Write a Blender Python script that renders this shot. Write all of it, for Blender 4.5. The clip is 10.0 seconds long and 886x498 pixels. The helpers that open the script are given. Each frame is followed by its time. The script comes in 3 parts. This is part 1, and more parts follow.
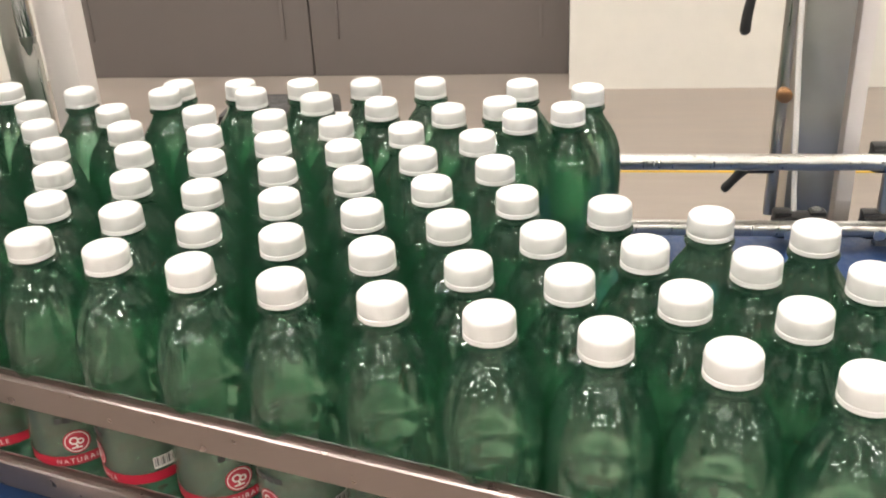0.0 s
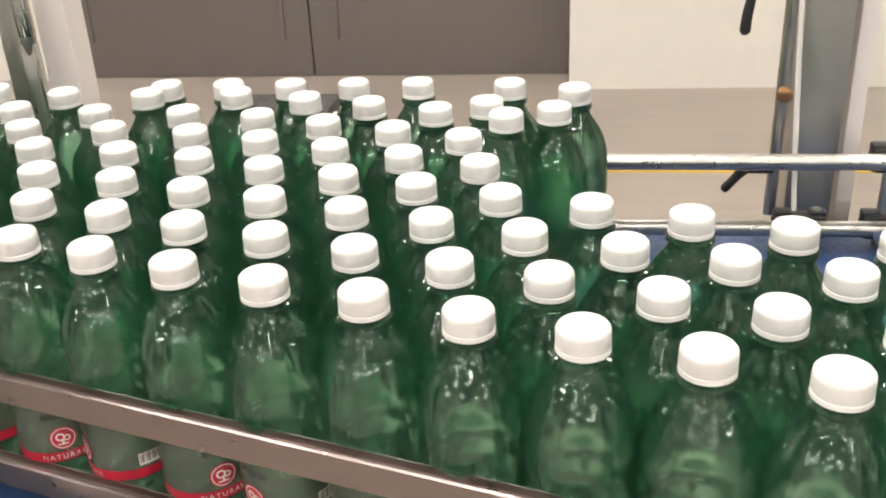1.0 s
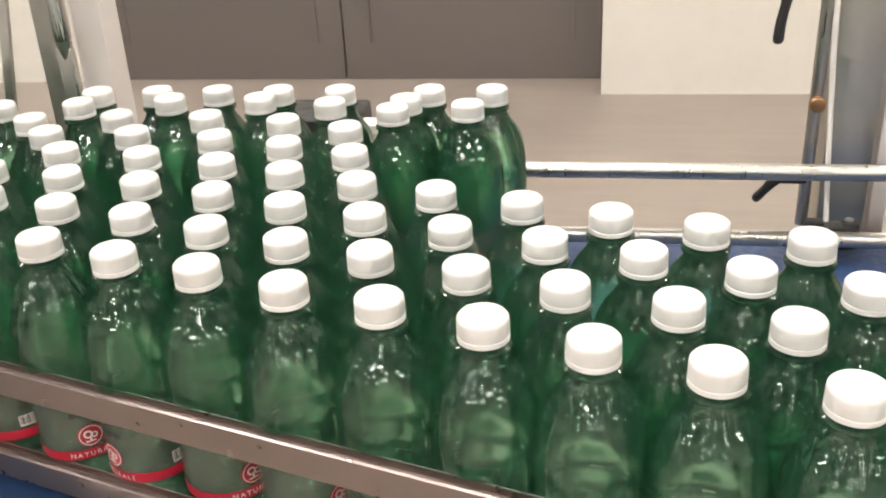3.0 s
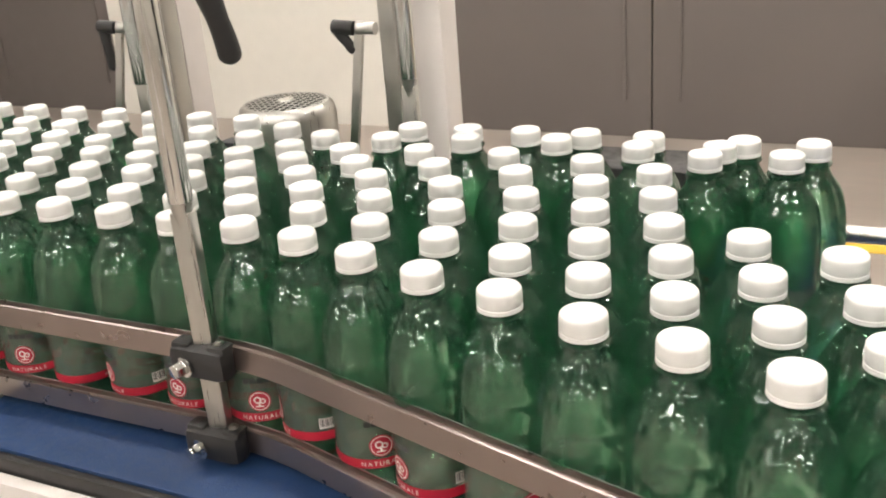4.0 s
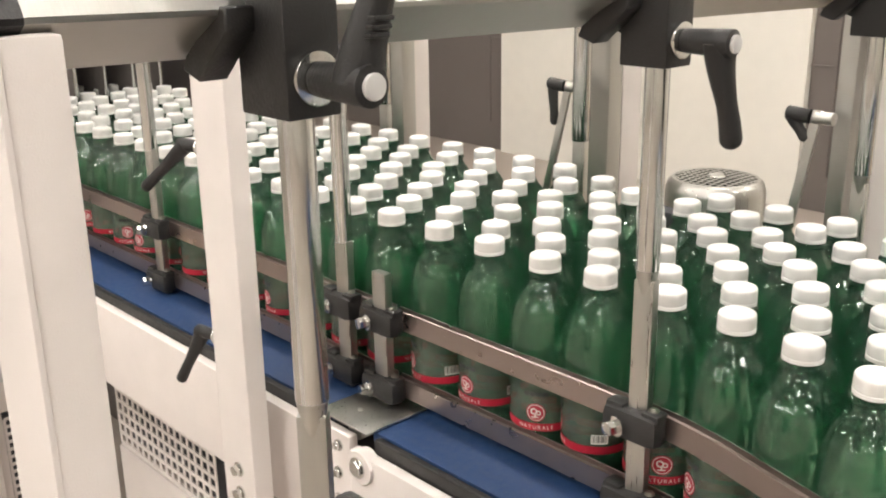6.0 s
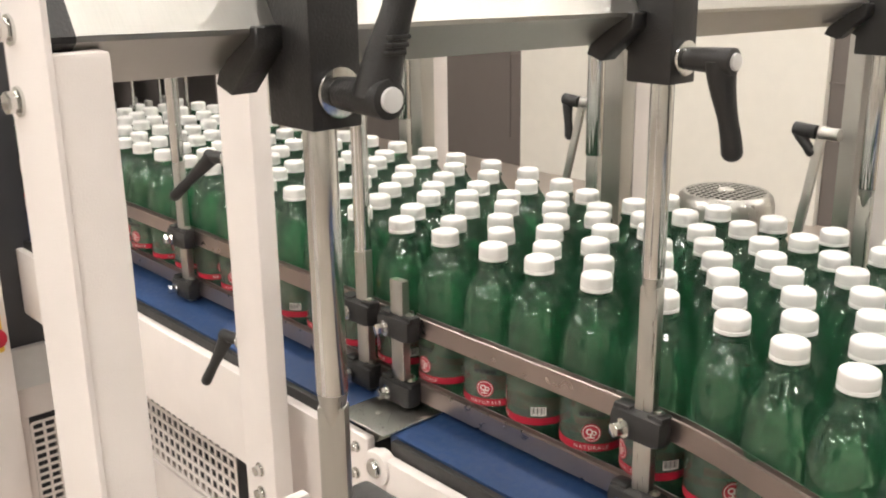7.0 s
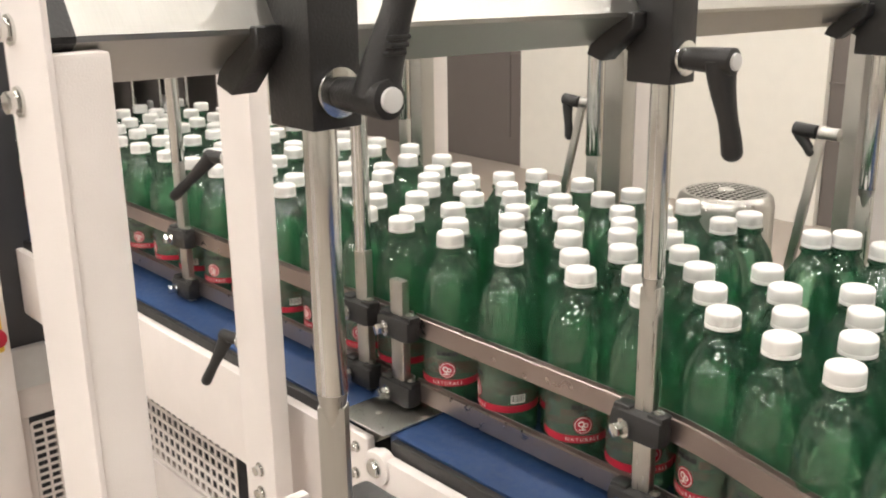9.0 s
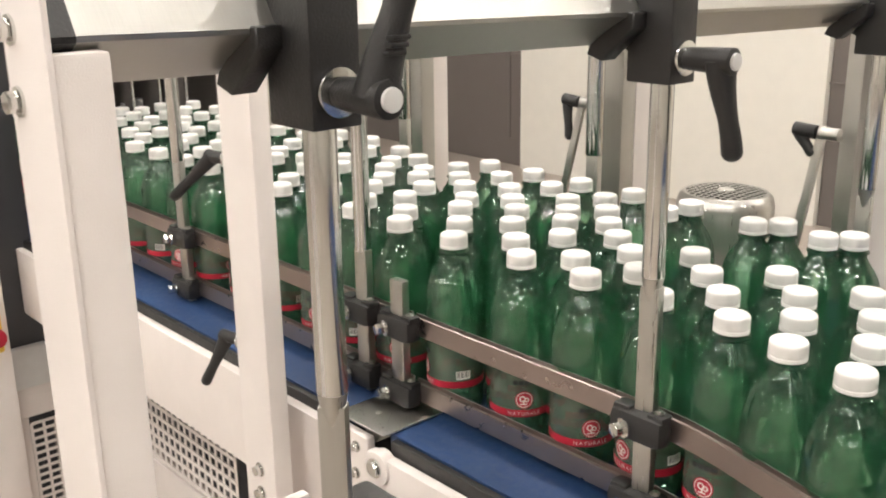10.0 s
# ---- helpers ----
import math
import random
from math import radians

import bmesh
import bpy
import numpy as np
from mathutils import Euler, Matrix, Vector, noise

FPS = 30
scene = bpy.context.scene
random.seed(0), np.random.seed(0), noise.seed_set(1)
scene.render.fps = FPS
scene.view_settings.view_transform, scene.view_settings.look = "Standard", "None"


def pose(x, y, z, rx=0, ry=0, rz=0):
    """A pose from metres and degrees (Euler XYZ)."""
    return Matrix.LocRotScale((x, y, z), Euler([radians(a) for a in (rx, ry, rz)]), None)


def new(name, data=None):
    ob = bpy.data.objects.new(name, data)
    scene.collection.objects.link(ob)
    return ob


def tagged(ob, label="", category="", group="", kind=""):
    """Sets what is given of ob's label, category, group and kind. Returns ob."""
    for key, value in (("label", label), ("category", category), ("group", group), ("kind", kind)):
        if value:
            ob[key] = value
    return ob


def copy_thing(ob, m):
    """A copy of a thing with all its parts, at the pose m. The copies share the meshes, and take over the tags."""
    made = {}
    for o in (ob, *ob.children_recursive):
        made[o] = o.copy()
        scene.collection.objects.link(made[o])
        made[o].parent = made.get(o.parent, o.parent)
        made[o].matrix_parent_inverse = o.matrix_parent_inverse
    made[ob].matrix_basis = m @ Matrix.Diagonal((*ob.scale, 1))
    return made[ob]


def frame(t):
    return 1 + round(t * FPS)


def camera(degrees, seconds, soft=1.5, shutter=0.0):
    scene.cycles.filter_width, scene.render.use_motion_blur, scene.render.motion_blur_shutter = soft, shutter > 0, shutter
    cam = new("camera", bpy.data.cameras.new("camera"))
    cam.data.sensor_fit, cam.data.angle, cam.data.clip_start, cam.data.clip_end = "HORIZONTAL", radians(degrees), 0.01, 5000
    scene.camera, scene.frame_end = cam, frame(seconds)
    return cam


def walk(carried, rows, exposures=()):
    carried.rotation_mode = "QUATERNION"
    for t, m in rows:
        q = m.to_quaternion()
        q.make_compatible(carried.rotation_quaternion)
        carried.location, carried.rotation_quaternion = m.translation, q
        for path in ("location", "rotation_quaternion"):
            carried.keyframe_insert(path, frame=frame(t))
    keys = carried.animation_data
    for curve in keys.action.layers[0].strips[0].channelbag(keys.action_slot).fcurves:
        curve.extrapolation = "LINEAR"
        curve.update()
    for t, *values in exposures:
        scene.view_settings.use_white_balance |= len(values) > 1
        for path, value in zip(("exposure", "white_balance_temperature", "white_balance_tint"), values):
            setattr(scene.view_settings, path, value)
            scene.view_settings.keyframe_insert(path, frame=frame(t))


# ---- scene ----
# eye (metres), yaw, pitch and roll (degrees) over the clip
FOV = 48.27
PATH = [
    (0, 0.08, 0.091, 1.4752, 6.504, -26.166, 2.457),
    (2.2, 0.08, 0.091, 1.4752, 6.504, -26.166, 2.457),
    (2.64, 0.08, 0.091, 1.4752, 6.504, -26.166, 2.457),
    (2.97, 0.0814, 0.092, 1.478, 8.0322, -25.9335, 2.6145),
    (3.3, 0.0856, 0.095, 1.4865, 12.617, -25.236, 3.087),
    (3.5, 0.0769, 0.1147, 1.46, 16.347, -23.868, 4.847),
    (4, 0.0395, 0.0976, 1.4631, 25.481, -21.611, 4.207),
    (4.5, 0.0158, 0.0677, 1.4799, 33.845, -20.221, 3.058),
    (5, -0.0171, 0.0483, 1.4851, 40.554, -18.901, 1.76),
    (5.5, -0.0354, 0.0353, 1.4864, 44.407, -18.124, 0.749),
    (6, -0.0317, 0.0239, 1.49, 46.808, -17.61, 0.796),
    (6.2, -0.0206, 0.0155, 1.4915, 47.2252, -17.2786, 0.7778),
    (6.9, 0, -0, 1.4942, 48, -16.663, 0.744),
    (7.3, 0, -0, 1.4942, 48, -16.663, 0.744),
    (10, 0, -0, 1.4942, 48, -16.663, 0.744),
]

cam = camera(FOV, 10.0, soft=2.0)
walk(cam, [(t, pose(x, y, z, 90 + p, r, w)) for t, x, y, z, w, p, r in PATH])

# ---------------------------------------------------------------- light
world = bpy.data.worlds.new("hall_air")
scene.world = world
world.use_nodes = True
world.node_tree.nodes["Background"].inputs[0].default_value = (0.9, 0.95, 1.0, 1)
world.node_tree.nodes["Background"].inputs[1].default_value = 0.25
scene.view_settings.exposure = -1.02

BELT = 1.0          # height of the belt over the floor
CEIL = 4.2


# ---------------------------------------------------------------- materials
def material(name, color, rough=0.5, metal=0.0, grain=0.0, scale=60.0, bump=0.0, bump_scale=300.0, stretch=(1, 1, 1), coat=0.0, stain=0.0):
    m = bpy.data.materials.new(name)
    m.use_nodes = True
    nt = m.node_tree
    b = nt.nodes["Principled BSDF"]
    b.inputs["Base Color"].default_value = (*color, 1)
    b.inputs["Roughness"].default_value = rough
    b.inputs["Metallic"].default_value = metal
    b.inputs["Coat Weight"].default_value = coat
    co = nt.nodes.new("ShaderNodeTexCoord")
    mp = nt.nodes.new("ShaderNodeMapping")
    mp.inputs["Scale"].default_value = stretch
    nt.links.new(co.outputs["Object"], mp.inputs["Vector"])
    if grain:
        n1 = nt.nodes.new("ShaderNodeTexNoise")
        n1.inputs["Scale"].default_value = scale
        n1.inputs["Detail"].default_value = 6
        n2 = nt.nodes.new("ShaderNodeTexNoise")
        n2.inputs["Scale"].default_value = scale * 0.07
        n2.inputs["Detail"].default_value = 3
        mx = nt.nodes.new("ShaderNodeMath")
        mx.operation = "ADD"
        nt.links.new(mp.outputs[0], n1.inputs["Vector"])
        nt.links.new(co.outputs["Object"], n2.inputs["Vector"])
        nt.links.new(n1.outputs["Fac"], mx.inputs[0])
        nt.links.new(n2.outputs["Fac"], mx.inputs[1])
        ramp = nt.nodes.new("ShaderNodeMapRange")
        ramp.inputs["From Min"].default_value = 0.6
        ramp.inputs["From Max"].default_value = 1.4
        ramp.inputs["To Min"].default_value = 1 - grain
        ramp.inputs["To Max"].default_value = 1 + grain
        nt.links.new(mx.outputs[0], ramp.inputs[0])
        mul = nt.nodes.new("ShaderNodeVectorMath")
        mul.operation = "SCALE"
        mul.inputs[0].default_value = color
        nt.links.new(ramp.outputs[0], mul.inputs["Scale"])
        nt.links.new(mul.outputs[0], b.inputs["Base Color"])
        rr = nt.nodes.new("ShaderNodeMapRange")
        rr.inputs["From Min"].default_value = 0.3
        rr.inputs["From Max"].default_value = 0.7
        rr.inputs["To Min"].default_value = max(0.02, rough * 0.8)
        rr.inputs["To Max"].default_value = min(1, rough * 1.25)
        nt.links.new(n1.outputs["Fac"], rr.inputs[0])
        nt.links.new(rr.outputs[0], b.inputs["Roughness"])
    if bump:
        n3 = nt.nodes.new("ShaderNodeTexNoise")
        n3.inputs["Scale"].default_value = bump_scale
        n3.inputs["Detail"].default_value = 4
        bp = nt.nodes.new("ShaderNodeBump")
        bp.inputs["Strength"].default_value = bump
        bp.inputs["Distance"].default_value = 0.001
        nt.links.new(mp.outputs[0], n3.inputs["Vector"])
        nt.links.new(n3.outputs["Fac"], bp.inputs["Height"])
        nt.links.new(bp.outputs[0], b.inputs["Normal"])
    return m


STEEL = material("brushed_steel", (0.52, 0.51, 0.48), 0.32, 1.0, 0.06, 40, 0.06, 90, (9, 9, 0.6))
CHROME = material("polished_tube", (0.72, 0.72, 0.70), 0.14, 1.0, 0.10, 30, 0.05, 60, (8, 8, 1))
ALU = material("anodised_profile", (0.50, 0.49, 0.46), 0.38, 1.0, 0.08, 50, 0.1, 120, (1, 14, 1))
# dark brownish base colour carries the reflected surroundings, not the bare steel
RAILMETAL = material("rail_steel", (0.36, 0.30, 0.28), 0.32, 1.0, 0.05, 60, 0.04, 200, (1, 1, 1))
WHITE = material("powder_coat", (0.78, 0.72, 0.69), 0.42, 0.0, 0.05, 25, 0.25, 900)
BLACK = material("black_polyamide", (0.018, 0.017, 0.017), 0.42, 0.0, 0.25, 80, 0.4, 700)
# near-black and without sheen: paints the shade in the fan cover's holes
HOLE_SHADE = material("hole_shade", (0.008, 0.008, 0.008), 1.0, 0.0, 0.2, 50)
HOLE_SHADE.node_tree.nodes["Principled BSDF"].inputs["Specular IOR Level"].default_value = 0.05
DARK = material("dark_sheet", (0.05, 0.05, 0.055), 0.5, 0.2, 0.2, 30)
BELTBLUE = material("blue_belt", (0.015, 0.043, 0.125), 0.5, 0.0, 0.22, 120, 0.4, 500)
CEILPAINT = material("ceiling_paint", (0.55, 0.54, 0.51), 0.85, 0.0, 0.06, 8, 0.2, 150)
WALLPAINT = material("wall_paint", (0.78, 0.75, 0.69), 0.8, 0.0, 0.04, 12, 0.2, 200)
DOORPAINT = material("door_paint", (0.155, 0.135, 0.125), 0.55, 0.0, 0.06, 10, 0.1, 200)
FLOORMAT = material("concrete_floor", (0.35, 0.30, 0.26), 0.42, 0.0, 0.20, 7, 0.2, 60, (0.35, 2.2, 1))
YELLOW = material("floor_marking", (0.75, 0.50, 0.06), 0.6, 0.0, 0.12, 40)
CAPWHITE = material("cap_plastic", (0.80, 0.785, 0.765), 0.38, 0.0, 0.02, 200, 0.0)
LIGHTGREY = material("grey_plastic", (0.62, 0.61, 0.60), 0.35, 0.0, 0.05, 60)
RED = material("red_print", (0.42, 0.012, 0.035), 0.45, 0.0, 0.1, 100)


# ---------------------------------------------------------------- mesh helpers
def box(bm, x0, x1, y0, y1, z0, z1, bevel=0.0, m=None):
    r = bmesh.ops.create_cube(bm, size=1.0)
    vs = r["verts"]
    for v in vs:
        v.co = Vector(((x0 + x1) / 2 + v.co.x * (x1 - x0), (y0 + y1) / 2 + v.co.y * (y1 - y0), (z0 + z1) / 2 + v.co.z * (z1 - z0)))
    if m is not None:
        bmesh.ops.transform(bm, matrix=m, verts=vs)
    if bevel:
        es = list({e for v in vs for e in v.link_edges})
        bmesh.ops.bevel(bm, geom=es, offset=bevel, segments=2, profile=0.6, affect="EDGES")
    return bm


def tube(bm, p0, p1, radius, segs=20, bevel=0.0, radius2=None):
    p0, p1 = Vector(p0), Vector(p1)
    d = p1 - p0
    m = Matrix.Translation((p0 + p1) / 2) @ d.to_track_quat("Z", "Y").to_matrix().to_4x4()
    r = bmesh.ops.create_cone(bm, cap_ends=True, segments=segs, radius1=radius, radius2=radius if radius2 is None else radius2, depth=d.length, matrix=m)
    if bevel:
        es = [e for e in {e for v in r["verts"] for e in v.link_edges} if len(e.link_faces) == 2 and any(len(f.verts) > 4 for f in e.link_faces)]
        bmesh.ops.bevel(bm, geom=es, offset=bevel, segments=2, profile=0.6, affect="EDGES")
    return bm


def lathe(bm, profile, segs=28, m=None, close=False):
    rings = []
    for r, z in profile:
        rings.append([bm.verts.new((m @ Vector((r * math.cos(a), r * math.sin(a), z))) if m else (r * math.cos(a), r * math.sin(a), z))
                      for a in (2 * math.pi * i / segs for i in range(segs))])
    for a, b in zip(rings, rings[1:]):
        for i in range(segs):
            bm.faces.new((a[i], a[(i + 1) % segs], b[(i + 1) % segs], b[i]))
    if close:
        bm.faces.new(rings[0][::-1])
        bm.faces.new(rings[-1])
    bmesh.ops.remove_doubles(bm, verts=[v for v in bm.verts if v.co.xy.length < 1e-6] if not m else [], dist=1e-6)
    return bm


def sweep(bm, path, section, up=Vector((0, 0, 1))):
    """A closed section (list of (side, height)) swept along a horizontal path."""
    rings = []
    n = len(path)
    for i, p in enumerate(path):
        a, b = Vector(path[max(i - 1, 0)]), Vector(path[min(i + 1, n - 1)])
        d = (b - a).normalized()
        side = d.cross(up).normalized()
        rings.append([bm.verts.new(Vector(p) + side * s + up * h) for s, h in section])
    k = len(section)
    for a, b in zip(rings, rings[1:]):
        for i in range(k):
            bm.faces.new((a[i], b[i], b[(i + 1) % k], a[(i + 1) % k]))
    bm.faces.new(rings[0])
    bm.faces.new(rings[-1][::-1])
    return bm


def mesh_of(name, bm, mat, smooth=True):
    bmesh.ops.recalc_face_normals(bm, faces=bm.faces[:])
    me = bpy.data.meshes.new(name)
    bm.to_mesh(me)
    bm.free()
    me.materials.append(mat)
    if smooth:
        for p in me.polygons:
            p.use_smooth = True
        me.set_sharp_from_angle(angle=radians(38))
    return me


def part(name, bm, mat, parent=None, label="", smooth=True):
    ob = new(name, mesh_of(name, bm, mat, smooth))
    ob.parent = parent
    if label:
        ob["label"] = label
    return ob


def thing(name, label, category, group="", at=(0, 0, 0)):
    ob = new(name)
    ob.empty_display_size = 0.02
    ob.location = at
    return tagged(ob, label, category, group)


def structure(name, bm, mat, label, category):
    return tagged(part(name, bm, mat), label, category, "", "structure")


B = bmesh.new


# ---------------------------------------------------------------- setting
WALL_Y = 5.12
structure("floor", box(B(), -11, 9, -17, 8, -0.1, 0.0), FLOORMAT, "brownish grey sealed concrete hall floor", "floor")
structure("floor_marking", box(B(), -6, 8, 3.77, 3.85, 0.0, 0.004), YELLOW, "yellow painted line along the concrete floor", "floor marking")
bm = B()
box(bm, -11, 9, WALL_Y, WALL_Y + 0.15, 2.6, CEIL)
for x0, x1, deep in ((-11, -7.35, 0.02), (-4.86, -2.6, 0.02), (0.1, 9, 0.25)):
    box(bm, x0, x1, WALL_Y - deep, WALL_Y + 0.15, 0, 2.6)
structure("wall_north", bm, WALLPAINT, "cream painted hall wall behind the line", "wall")
for name, a in (("wall_west", (-11.15, -11, -17, 8)), ("wall_east", (9, 9.15, -17, 8)), ("wall_south", (-11, 9, -17.15, -17))):
    structure(name, box(B(), *a, 0, CEIL), WALLPAINT, "plain cream painted hall wall", "wall")
structure("ceiling", box(B(), -11.15, 9.15, -17.15, 8.15, CEIL, CEIL + 0.1), CEILPAINT, "plain grey hall ceiling", "ceiling")


def hall_door(name, x0, x1):
    root = tagged(thing(name, "tall grey-brown double sliding door of the hall", "door", "hall doors", (x0, WALL_Y + 0.02, 0)), kind="structure")
    w = x1 - x0
    for k in range(2):
        bm = B()
        a, b = k * w / 2 + 0.004, (k + 1) * w / 2 - 0.004
        box(bm, a, b, 0.0, 0.05, 0.0, 2.58, 0.004)
        leaf = part("door_leaf", bm, DOORPAINT, root)
        part("seam_strip", box(B(), a, b, -0.010, 0.0, 0.79, 0.802, 0.002), DOORPAINT, leaf)
        for x in (a + 0.14, b - 0.14):
            part("groove_strip", box(B(), x - 0.01, x + 0.01, -0.012, 0.0, 0.2, 2.4, 0.003), DOORPAINT, leaf)
    return root


hall_door("door_1", -2.6, 0.1)
hall_door("door_2", -7.35, -4.86)

# ceiling luminaires, rows of twin tubes
GLOW = bpy.data.materials.new("tube_glow")
GLOW.use_nodes = True
GLOW.node_tree.nodes["Principled BSDF"].inputs["Emission Color"].default_value = (1.0, 0.96, 0.90, 1)
GLOW.node_tree.nodes["Principled BSDF"].inputs["Emission Strength"].default_value = 65.0


def luminaire(x, y, lit, turn):
    root = thing("ceiling_light", "white box luminaire under the hall ceiling", "ceiling light", "ceiling lights", (x, y, CEIL - 0.25))
    root.rotation_euler = (0, 0, turn)
    part("housing", box(B(), -0.75, 0.75, -0.19, 0.19, 0.04, 0.1, 0.01), WHITE, root)
    for s in (-0.6, 0.6):
        part("hanger", tube(B(), (s, 0, 0.1), (s, 0, 0.252), 0.006, 8), STEEL, root)
    part("diffuser", box(B(), -0.62, 0.62, -0.08, 0.08, -0.025, 0.039, 0.008), GLOW, root, "glowing white diffuser")
    if lit:
        lamp = bpy.data.lights.new("tube_light", "AREA")
        lamp.shape, lamp.size, lamp.size_y, lamp.energy, lamp.color = "RECTANGLE", 1.24, 0.16, 28.0, (1.0, 0.95, 0.88)
        ob = new("tube_light", lamp)
        ob.location = (x, y, CEIL - 0.29)


for lx in (-3.9, -2.0, -0.1, 1.8):
    for ly in (-1.6, 1.0, 3.6):
        luminaire(lx, ly, True, 0.0)
for lx in (-7.0, -4.6, -2.2, 0.2, 2.6, 5.0):
    for ly in (-4.2, -6.6, -9.0, -11.4, -13.8):
        luminaire(lx, ly, False, math.pi / 2)


# ---------------------------------------------------------------- conveyor
def front_y(x):
    """Front row of bottle axes: along the straight guide, then slanting out."""
    return 0.704 - 0.285 * max(0.0, x + 0.43)


def rail_path(x0, x1, off, z, n=60):
    pts = []
    for k in range(n + 1):
        x = x0 + (x1 - x0) * k / n
        # rounded kink of the guide
        y = sum(front_y(x + d) for d in (-0.04, -0.02, 0.0, 0.02, 0.04)) / 5
        pts.append((x, y + off, z))
    return pts


def hex_bolt(bm, p, axis, r=0.006, h=0.006):
    p, axis = Vector(p), Vector(axis).normalized()
    tube(bm, p, p + axis * 0.0015, r * 1.35, 14)
    tube(bm, p + axis * 0.0015, p + axis * (0.0015 + h), r, 6, 0.0006)
    return bm


structure("conveyor_bed", box(B(), -3.05, -0.815, 0.605, 1.10, 0.90, 0.985, 0.004), DARK, "dark conveyor bed under the blue belt", "conveyor bed")
structure("accumulation_bed", box(B(), -0.765, 1.4, 0.605, 1.12, 0.90, 0.985, 0.004), DARK, "dark bed of the wide accumulation table", "conveyor bed")


def wedge(z0, z1, grow):
    bm = B()
    pts = ((-0.307 - grow, 0.596), (1.0, 0.596), (1.0, 0.222 - grow))
    lo = [bm.verts.new((x, y, z0)) for x, y in pts]
    hi = [bm.verts.new((x, y, z1)) for x, y in pts]
    bm.faces.new(lo[::-1])
    bm.faces.new(hi)
    for i in range(3):
        bm.faces.new((lo[i], lo[(i + 1) % 3], hi[(i + 1) % 3], hi[i]))
    return bm


structure("infeed_bed", wedge(0.90, 0.984, -0.01), DARK, "dark bed below the slanting guide", "conveyor bed")
structure("belt_far", box(B(), -3.05, -0.825, 0.598, 1.085, 0.985, 1.0, 0.003), BELTBLUE, "blue rubber conveyor belt leading into the machine", "conveyor belt")
structure("belt_near", box(B(), -0.760, 1.4, 0.598, 1.115, 0.985, 1.0, 0.003), BELTBLUE, "blue rubber belt of the accumulation table", "conveyor belt")
structure("belt_infeed", wedge(0.984, 0.9992, 0.0), BELTBLUE, "blue rubber belt strip under the slanting guide", "conveyor belt")
structure("belt_edge_far", box(B(), -3.05, -0.83, 0.587, 0.596, 0.980, 0.999, 0.002), BLACK, "black wear strip along the belt edge", "wear strip")
structure("belt_edge_near", box(B(), -0.745, -0.32, 0.587, 0.596, 0.980, 0.999, 0.002), BLACK, "black wear strip along the belt edge", "wear strip")
for x0, x1 in ((-2.4, -0.83), (-0.70, 1.4)):
    structure("wear_strip_rear", box(B(), x0, x1, 1.116, 1.126, 0.96, 1.0, 0.002), BLACK, "black wear strip along the rear belt edge", "wear strip")

plate = tagged(part("transfer_plate", box(B(), -0.835, -0.752, 0.583, 0.668, 1.001, 1.0035, 0.001), STEEL), "thin steel transfer plate between two blue belts", "plate")
part("screw", hex_bolt(B(), (-0.80, 0.615, 1.0035), (0, 0, 1), 0.003, 0.001), STEEL, plate)
tagged(part("transfer_roller", tube(B(), (-0.793, 0.60, 0.988), (-0.793, 1.08, 0.988), 0.0125, 20, 0.001), STEEL), "slim steel roller between the two belts", "roller")


def guide(path, label, group):
    root = thing("guide_rail", label, "guide rail", group)
    sec = [(0.006, -0.0105), (0.006, 0.0105), (0.0042, 0.0112), (0.0034, 0.0065), (-0.0034, 0.0065), (-0.0042, 0.0105), (-0.006, 0.0100), (-0.006, -0.0105)]
    part("rail", sweep(B(), path, sec), RAILMETAL, root)
    wear = [(p[0], p[1] + 0.0062, p[2] + 0.002) for p in path]
    part("wear_insert", sweep(B(), wear, [(0.0008, -0.006), (0.0008, 0.0072), (-0.0008, 0.0076), (-0.0008, -0.006)]), LIGHTGREY, root, "pale plastic wear insert facing the bottles")
    return root


for z in (1.100, 1.022):
    guide(rail_path(-0.792, 0.72, -0.0415, z), "brushed steel guide rail bending beside the green bottles", "front guide rails")
    guide(rail_path(-3.0, -0.800, -0.0415, z, 8), "straight brushed steel guide rail leading into the machine", "front guide rails")


def round_guide(z):
    root = thing("rear_guide_rail", "bright round steel guide rail along the rear of the belt", "guide rail", "rear guide rails")
    part("rail", tube(B(), (-3.0, 1.060, z), (1.2, 1.060, z), 0.0085, 18), STEEL, root)


round_guide(1.098)
round_guide(1.024)


